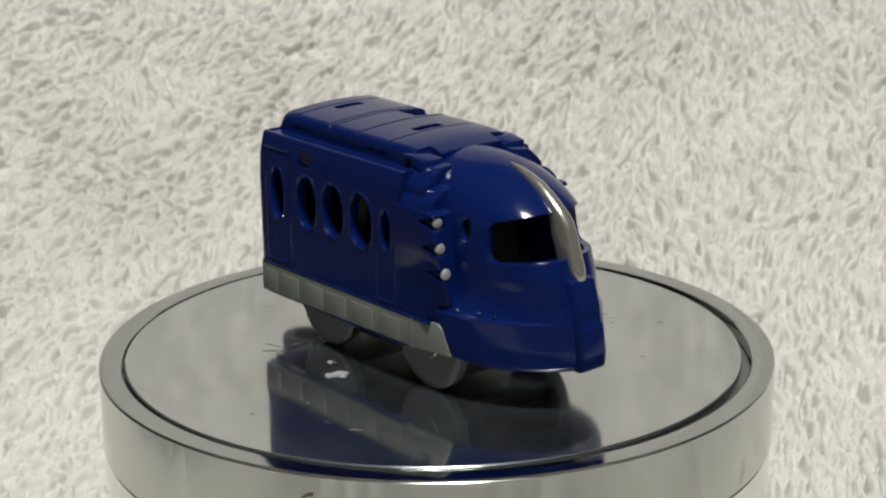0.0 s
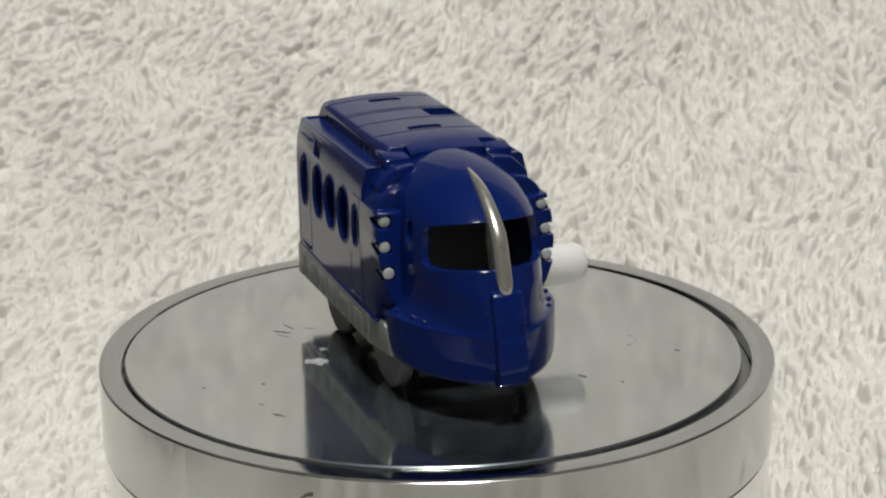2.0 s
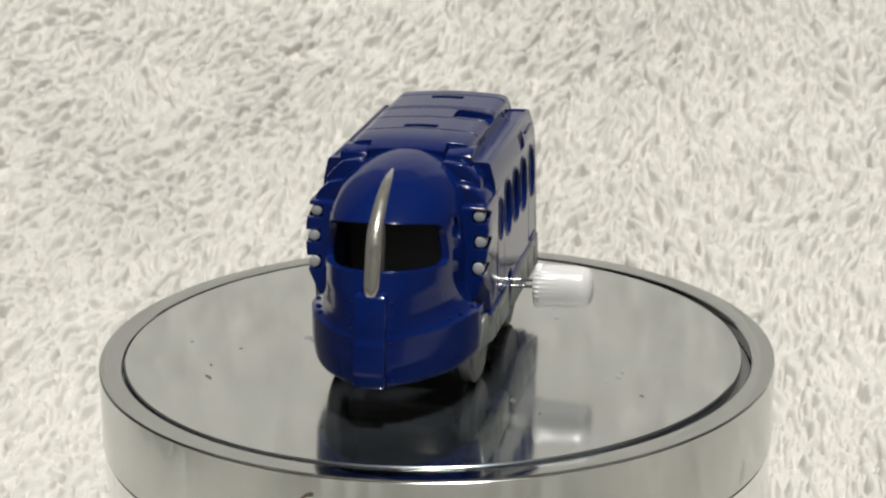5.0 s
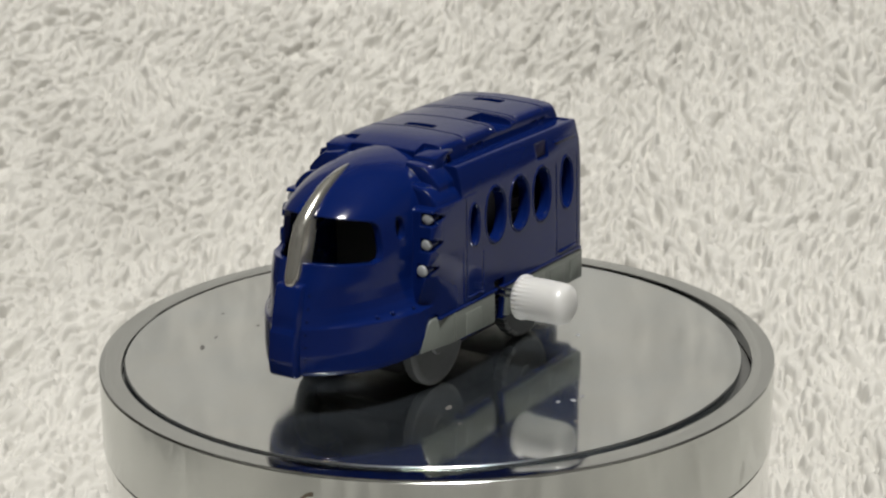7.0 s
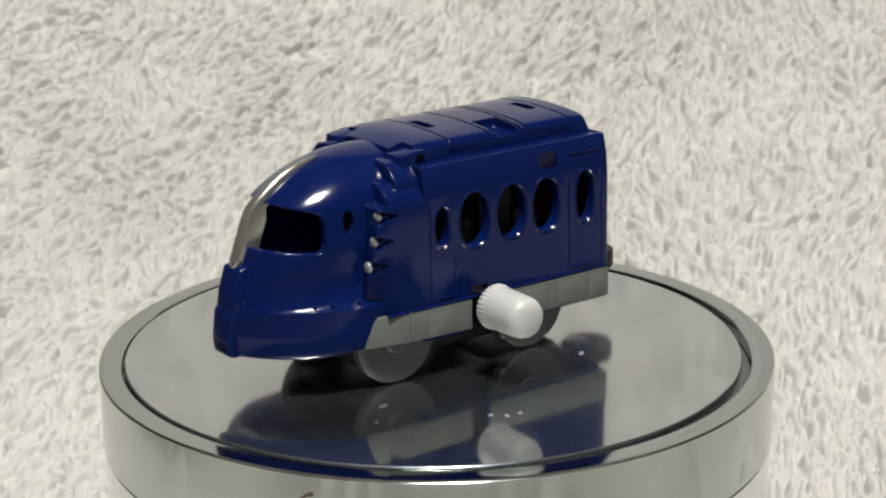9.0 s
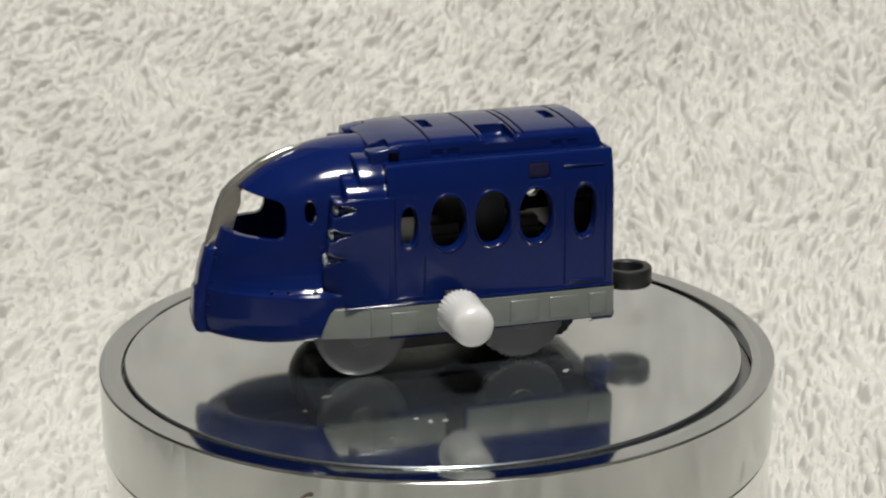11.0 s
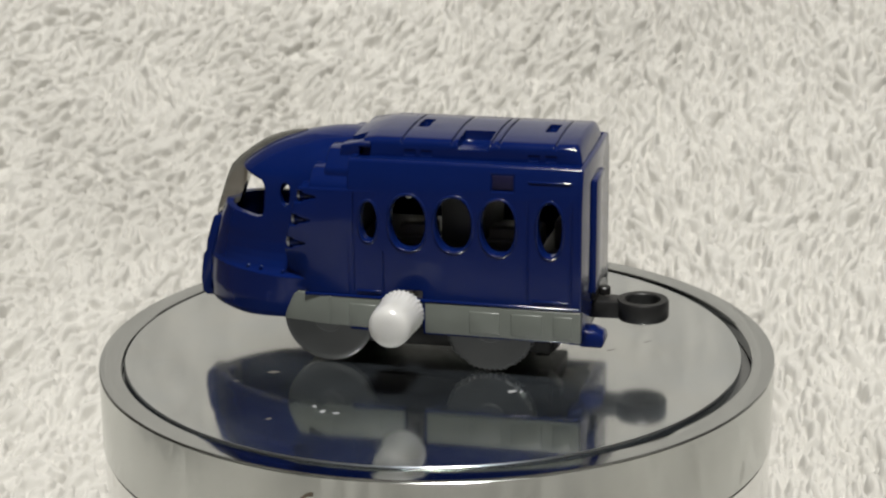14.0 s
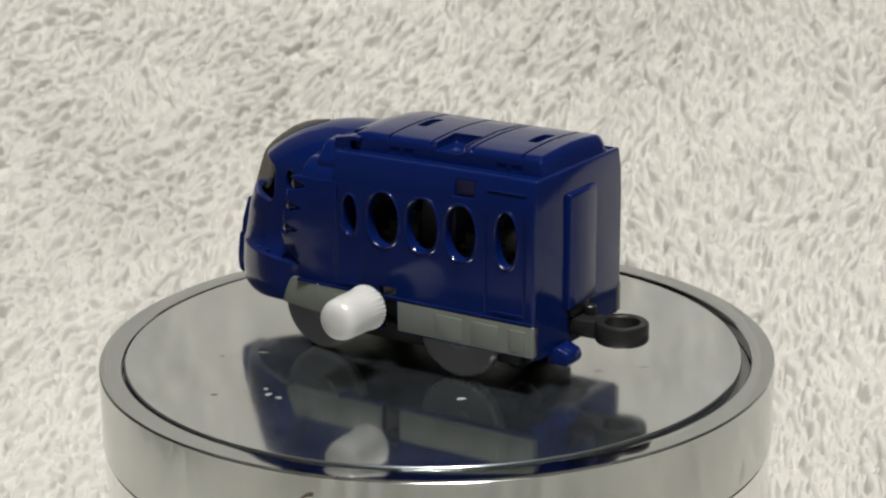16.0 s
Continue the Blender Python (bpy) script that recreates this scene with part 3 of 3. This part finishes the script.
def roof_body():
    prof = [(9.1, 30.3), (8.95, 32.4), (8.75, 32.8), (8.3, 33.12), (7.5, 33.32), (4.0, 33.58), (0.0, 33.72)]
    ring = prof + [(-y, z) for y, z in reversed(prof[:-1])]
    bm = bmesh.new()
    rows = []
    for x, drop, k in ((-23.6, 3.3, 1.0), (-23.2, 1.2, 0.985), (-22.8, 0.3, 0.97), (-22.4, 0.0, 0.965), (6.2, 0.0, 0.965), (8.4, 0.35, 0.96), (10.4, 1.0, 0.93)):
        rows.append([bm.verts.new(Vector((x, y * k, max(30.2, z - drop))) * MM) for y, z in ring])
    for a, b in zip(rows, rows[1:]):
        for i in range(len(a)):
            j = (i + 1) % len(a)
            bm.faces.new((a[i], a[j], b[j], b[i]))
    bm.faces.new(list(reversed(rows[0])))
    bm.faces.new(rows[-1])
    bmesh.ops.recalc_face_normals(bm, faces=bm.faces)
    ops = []
    for x in (2.3, -4.9, -10.6, -11.7, -19.7):
        ops.append(("DIFFERENCE", prism([(-10, 32.6), (10, 32.6), (10, 40), (-10, 40)], x - 0.2, x + 0.2, "X")))
        # keep the groove shallow: refill below the skin
        inner = [(y * 0.963, z - 0.34) for y, z in ring]
        inner = [(y, max(z, 30.25)) for y, z in inner]
        ops.append(("UNION", prism(inner, x - 0.3, x + 0.3, "X")))
    for x0, x1 in ((-0.1, 1.6), (-18.7, -17.0)):
        ops.append(("DIFFERENCE", prism(rounded(x0, x1, -2.5, 2.5, 0.4), 32.9, 36, "Z")))
    ops.append(("DIFFERENCE", prism([(-5.7, 3.2), (-10.2, 3.2), (-10.2, 12), (-5.7, 12)], 32.1, 36, "Z", 0.3)))
    for s in (1, -1):
        lo, hi = sorted((s * 5.4, s * 12))
        ops.append(("DIFFERENCE", box(8.0, 14, lo, hi, 30.9, 36, 0.2)))
        for x in (-1.2, 1.2, -16.6, -19.0):                         # small vents along the lower edge
            lo, hi = sorted((s * 8.62, s * 12))
            ops.append(("DIFFERENCE", box(x - 0.8, x + 0.8, lo, hi, 30.9, 31.7)))
    return carve("roof", bm, ops, BLUE)


def strip():
    """The silver strip from the dome over the windscreen to the nose."""
    line = [(18.8, 31.95, 0.18), (21.0, 31.45, 0.5), (23.0, 30.7, 0.7), (25.0, 29.75, 0.83), (27.0, 28.45, 0.93), (28.8, 27.1, 1.0), (30.1, 25.8, 1.03), (30.9, 24.0, 1.05),
            (31.7, 21.6, 1.07), (32.4, 19.6, 1.07), (32.75, 18.5, 0.85), (32.85, 17.8, 0.45)]
    bm = bmesh.new()
    rows = []
    for i, (x, z, w) in enumerate(line):
        a, b = line[max(i - 1, 0)], line[min(i + 1, len(line) - 1)]
        t = Vector((b[0] - a[0], 0, b[1] - a[1])).normalized()
        nrm = Vector((-t.z, 0, t.x))
        if nrm.x < 0:
            nrm = -nrm
        ends = (0.12, 0.5, 0.8)[i] if i < 3 else 0.35 if i == len(line) - 1 else 1.0
        deep = 2.5 if 20.5 < z < 26.5 else 1.3        # the post between the panes
        arch = [math.sin(math.pi * (k / 8 - 0.5)) for k in range(9)]
        sec = [(-w, -deep)] + [(w * u, 0.02 + 0.62 * ends * math.sqrt(max(0.0, 1 - u * u))) for u in arch] + [(w, -deep)]
        rows.append([bm.verts.new((Vector((x, y, z)) + nrm * h) * MM) for y, h in sec])
    for a, b in zip(rows, rows[1:]):
        for i in range(len(a)):
            j = (i + 1) % len(a)
            bm.faces.new((a[i], a[j], b[j], b[i]))
    bm.faces.new(list(reversed(rows[0])))
    bm.faces.new(rows[-1])
    return bm


def wheel(parent, x, side, toothed):
    R = 6.65
    y0, y1 = (8.6, 10.7)
    cog = (lambda a, r, h: 0.13 * (1 if (a * 52 / (2 * math.pi)) % 1 < 0.5 else -1) if r > 6 else 0) if toothed else None
    prof = [(0, y0), (R - 0.3, y0), (R - 0.13 if toothed else R, y0 + 0.3), (R - 0.13 if toothed else R, y1 - 0.4), (R - 0.5, y1 - 0.05), (R - 1.0, y1), (2.2, y1), (2.0, y1 + 0.25), (1.0, y1 + 0.3), (0, y1 + 0.3)]
    prof = [(r, s * side) for r, s in prof]
    w = part("wheel", lathe(prof, n=104, axis="Y", at=(x, 0, R), ripple=cog), DARK, parent, "dark grey toothed plastic wheel" if toothed else "dark grey smooth plastic wheel")
    part("hub", lathe([(0, side * (y1 - 0.2)), (0.8, side * (y1 - 0.2)), (0.8, side * (y1 + 0.38)), (0.6, side * (y1 + 0.45)), (0, side * (y1 + 0.45))], n=24, axis="Y", at=(x, 0, R)), SHAFT if not toothed else DARK, w, "axle end")
    return w


def skirt(parent, side, x0, x1, front):
    lo, hi = sorted((side * 11.2, side * 12.78))
    if front:
        pts = [(x0, 6.0), (x1, 6.55), (x1 - 0.5, 8.2), (x1 - 1.5, 10.3), (x1 - 2.2, 10.85), (x0, 10.5)]
    else:
        pts = [(x0, 5.9), (x1, 6.0), (x1, 10.5), (x0, 10.45)]
    bm = prism(pts, lo, hi, "Y", 0.18)
    bmesh.ops.bisect_plane(bm, geom=bm.verts[:] + bm.edges[:] + bm.faces[:], plane_co=(0.0135, 0, 0), plane_no=(1, 0, 0))
    for v in bm.verts:
        v.co.y -= side * max(0.0, v.co.x / MM - 13.5) * 0.15 * MM
    s = part("side_skirt", bm, GREY, parent, "grey plastic side skirt")
    return s


def train():
    t = tagged(new("toy_train"), "dark blue wind-up toy train with silver nose strip on the plate", "toy train")
    shell = part("body_shell", body_shell(), BLUE, t, "glossy dark blue plastic body with oval windows")
    part("roof", roof_body(), BLUE, t, "dark blue roof with cross grooves and slots")
    part("nose_strip", strip(), SILVER, t, "silver painted strip", 60)
    # middle panel of the nose, with its rivets
    part("nose_panel", prism([(31.0, 6.0), (34.8, 5.95), (35.5, 6.4), (35.7, 8.5), (35.2, 12.4), (34.75, 12.7), (34.5, 14.6), (33.3, 18.4), (31.0, 18.9)], -2.15, 2.15, "Y", 0.35), BLUE, t, "raised blue middle panel of the nose")
    for s in (1, -1):
        for k in range(7):
            z = 7.0 + 1.7 * k
            yy = 2.75
            xx = nose_x(yy, z)
            b = bmesh.new()
            bmesh.ops.create_icosphere(b, subdivisions=1, radius=0.23 * MM, matrix=Matrix.Translation(Vector((xx - 0.02, s * yy, z)) * MM))
            part("rivet", b, BLUE, shell)
        # bright nicks along the seam of the nose
        for k in range(3):
            yy = 9.0 + 0.95 * k
            z = 13.25
            xx = nose_x(yy, z)
            b = bmesh.new()
            bmesh.ops.create_icosphere(b, subdivisions=2, radius=0.36 * MM, matrix=Matrix.Translation(Vector((xx - 0.08, s * yy, z + 0.12 * (k % 2))) * MM))
            part("rivet", b, BLUE, shell)
        # headlamps
        for x, y, z in LAMPS:
            part("lamp_stub", lathe([(0, x - 1.6), (0.8, x - 1.6), (0.8, x), (0, x)], n=16, axis="X", at=(0, s * y, z)), BLUE, t)
            part("headlamp", lathe([(0, x - 0.05), (0.8, x - 0.05), (0.8, x + 0.2), (0.7, x + 0.36), (0.4, x + 0.45), (0, x + 0.47)], n=20, axis="X", at=(0, s * y, z)), LAMP, t, "round silver-grey headlamp")
        # window surrounds
        for cx, cz, rx, rz in WINDOWS:
            outer, inner = oval(cx, cz, rx + 0.42, rz + 0.42, 30, 2.2), oval(cx, cz, rx - 0.08, rz - 0.08, 30, 2.2)
            mid = oval(cx, cz, rx + 0.16, rz + 0.16, 30, 2.2)
            b = bmesh.new()
            def off(z):
                return 12.6 if z < 24.3 else 12.6 - (z - 24.3) * 0.07
            L = [[b.verts.new(Vector((x, s * (off(z) + h), z)) * MM) for x, z in loop] for loop, h in ((outer, -0.3), (outer, 0.02), (mid, 0.16), (inner, -0.15), (inner, -1.7))]
            for p, q in zip(L, L[1:]):
                for i in range(30):
                    j = (i + 1) % 30
                    b.faces.new((p[i], p[j], q[j], q[i]))
            part("window_surround", b, BLUE, shell)
        lo, hi = sorted((s * 11.4, s * 11.95))
        part("side_plate", box(-14.3, -11.4, lo, hi, 27.4, 29.4, 0.1), RUSTY, t, "small dull maroon side plate")
        # sill along the body above the skirt, and small steps under the doors
        lo, hi = sorted((s * 12.2, s * 12.85))
        part("sill", box(-23.9, 16.0, lo, hi, 10.55, 11.0, 0.15), BLUE, t)
        for a, b2 in ((-22.3, -17.2), (4.6, 8.2)):
            part("door_step", box(a, b2, lo, hi, 11.5, 11.9, 0.12), BLUE, t)
        part("door_lintel", box(-22.6, -16.5, *sorted((s * 11.5, s * 12.36)), 28.6, 28.95, 0.12), BLUE, t)
    # skirts; the left one is broken by the key's slot
    skirts = [skirt(t, 1, 1.5, 19.4, True), skirt(t, 1, -24.1, -1.75, False), skirt(t, -1, -24.1, 19.4, True)]
    panels = {0: ((5.3, 9.4),), 1: ((-12.6, -8.2), (-18.6, -14.2), (-22.9, -20.2)), 2: ((5.3, 9.4), (-1.6, 3.4), (-7.4, -3.0), (-12.6, -8.6), (-18.6, -14.6), (-22.9, -20.2))}
    for k, sk in enumerate(skirts):
        s = -1 if k == 2 else 1
        for a, b2 in panels[k]:
            part("raised_panel", box(a, b2, *sorted((s * 12.6, s * 12.92)), 6.5, 9.7, 0.12), GREY, sk)
    part("skirt_rib", box(12.1, 12.4, 12.6, 12.95, 6.4, 10.7, 0.08), GREY, skirts[0])
    part("skirt_rib", box(12.1, 12.4, -12.95, -12.6, 6.4, 10.7, 0.08), GREY, skirts[2])
    # chassis, mechanism and wheels
    part("chassis", merge(box(-22.8, 19.5, -6.2, 6.2, 4.6, 9.0, 0.5), box(-19.0, -6.0, -7.6, 7.6, 2.2, 5.0, 0.4), box(-6.5, 18.0, -7.6, 7.6, 2.2, 5.0, 0.4)), BLACK, t, "black plastic chassis")
    part("rear_guard", prism([(-20.2, 5.5), (-20.2, 3.2), (-18.4, 1.4), (-16.6, 1.4), (-16.6, 5.5)], 3.2, 6.4, "Y", 0.2), BLACK, t)
    part("clockwork_case", box(-15.5, 10.0, -8.0, 8.0, 9.0, 17.6, 0.6), INNER, t, "dark grey clockwork case behind the windows")
    # gap colour here paints the unlit interior behind the middle window
    part("spring_housing", box(-9.0, -3.2, -8.5, 8.5, 17.4, 29.4, 0.4), GAP, t, "housing behind the middle window, blackened as interior shade")
    # added sheet that keeps the view through the windscreen as dark as shade
    part("shade_sheet", box(10.2, 10.8, -8.4, 8.4, 9.2, 28.0, 0.2), GAP, t, "added black sheet for the shade behind the windscreen")
    part("rear_block", merge(box(-22.8, -17.0, -7.5, 7.5, 9, 17.4, 0.4), box(-22.8, -19.0, 2.0, 5.5, 17.2, 21.5, 0.4)), INNER, t, "grey plastic block inside the rear of the body")
    for a, b2 in ((-14.6, -9.6), (-2.6, 3.4)):
        part("case_rib", merge(box(a, b2, 4.0, 8.3, 18.5, 19.1, 0.15), box(a + 0.4, b2 - 0.4, 4.4, 7.8, 17.4, 20.6, 0.3)), INNER, t)
    for s in (1, -1):
        wheel(t, 13.15, s, False)
        wheel(t, -10.7, s, True)
    for x in (13.15, -10.7):
        part("axle", lathe([(0, -8.7), (0.8, -8.7), (0.8, 8.7), (0, 8.7)], n=16, axis="Y", at=(x, 0, 6.65)), SHAFT, t)
    # wind-up key
    wires = [lathe([(0, 5.5), (0.25, 5.5), (0.25, 17.5), (0, 17.5)], n=16, axis="Y", at=(0.6, 0, z)) for z in (11.0, 10.05)]
    part("key_shaft", merge(*wires), SHAFT, t, "bent steel wire shaft of the key")
    flute = lambda a, r, h: 0.13 * math.cos(30 * a) if r > 3.11 else 0
    part("key_knob", lathe([(0, 16.4), (2.3, 16.4), (2.95, 16.5), (3.12, 16.7), (3.18, 16.95), (3.18, 17.45), (3.1, 17.65), (3.1, 20.5), (3.04, 22.6), (2.96, 23.5), (2.65, 24.3), (1.9, 24.8), (0.9, 24.97), (0, 25.0)], n=180, axis="Y", at=(0.6, 0, 10.3), ripple=flute), WHITE, t, "white wind-up knob with a fluted collar", 60)
    # coupler and the blue catch
    ring = turned([(2.6, 6.2), (2.5, 6.4), (2.5, 8.8), (2.65, 9.0), (3.6, 9.0), (3.8, 8.7), (3.8, 6.5), (3.6, 6.2)], n=56, at=(-31.1, 0.0, 0))
    arm = prism([(-20.5, -2.1), (-25.0, -2.1), (-27.6, -2.0), (-27.9, 2.0), (-25.0, 2.1), (-20.5, 2.1)], 6.3, 8.8, "Z", 0.25)
    part("coupler", merge(ring, arm, lathe([(0, 9.0), (0.9, 9.0), (0.9, 9.9), (0.7, 10.1), (0, 10.1)], n=20, at=(-25.3, -1.4, 0)), box(-24.6, -22.5, -2.4, 2.4, 9.0, 10.6, 0.3)), BLACK, t, "black plastic coupler ring on an arm")
    part("rear_panel", prism([(-23.6, 10.6), (-24.75, 10.6), (-24.8, 10.9), (-24.8, 26.8), (-24.7, 27.2), (-23.6, 27.5)], -3.8, 3.8, "Y", 0.12), BLUE, t, "raised blue rear gangway panel")
    part("rear_catch", merge(prism([(-23.0, 5.8), (-24.8, 5.8), (-26.3, 5.2), (-26.6, 4.1), (-26.2, 3.3), (-23.0, 3.3)], 3.0, 6.8, "Y", 0.25), box(-24.0, -22.0, -11.0, 11.0, 5.0, 6.2, 0.25)), BLUE, t, "small blue rear catch")
    return t


room()
rug()
plate = turntable()
toy = train()

# heading of the train at each whole second
HEADING = (-50.84, -60.74, -70.95, -81.36, -91.89, -102.46, -113.0, -123.48, -133.86, -144.11, -154.23, -164.22, -174.11, -183.92, -193.7, -203.51, -213.43)


def motions():
    walk(plate, [(t, pose(0, 0, 0, 0, 0, a)) for t, a in enumerate(HEADING)])
    walk(toy, [(t, pose(0, 0, 0, 0, 0, a) @ pose(0, -0.87 * MM, 0.09 * MM, 0.5)) for t, a in enumerate(HEADING)])


motions()
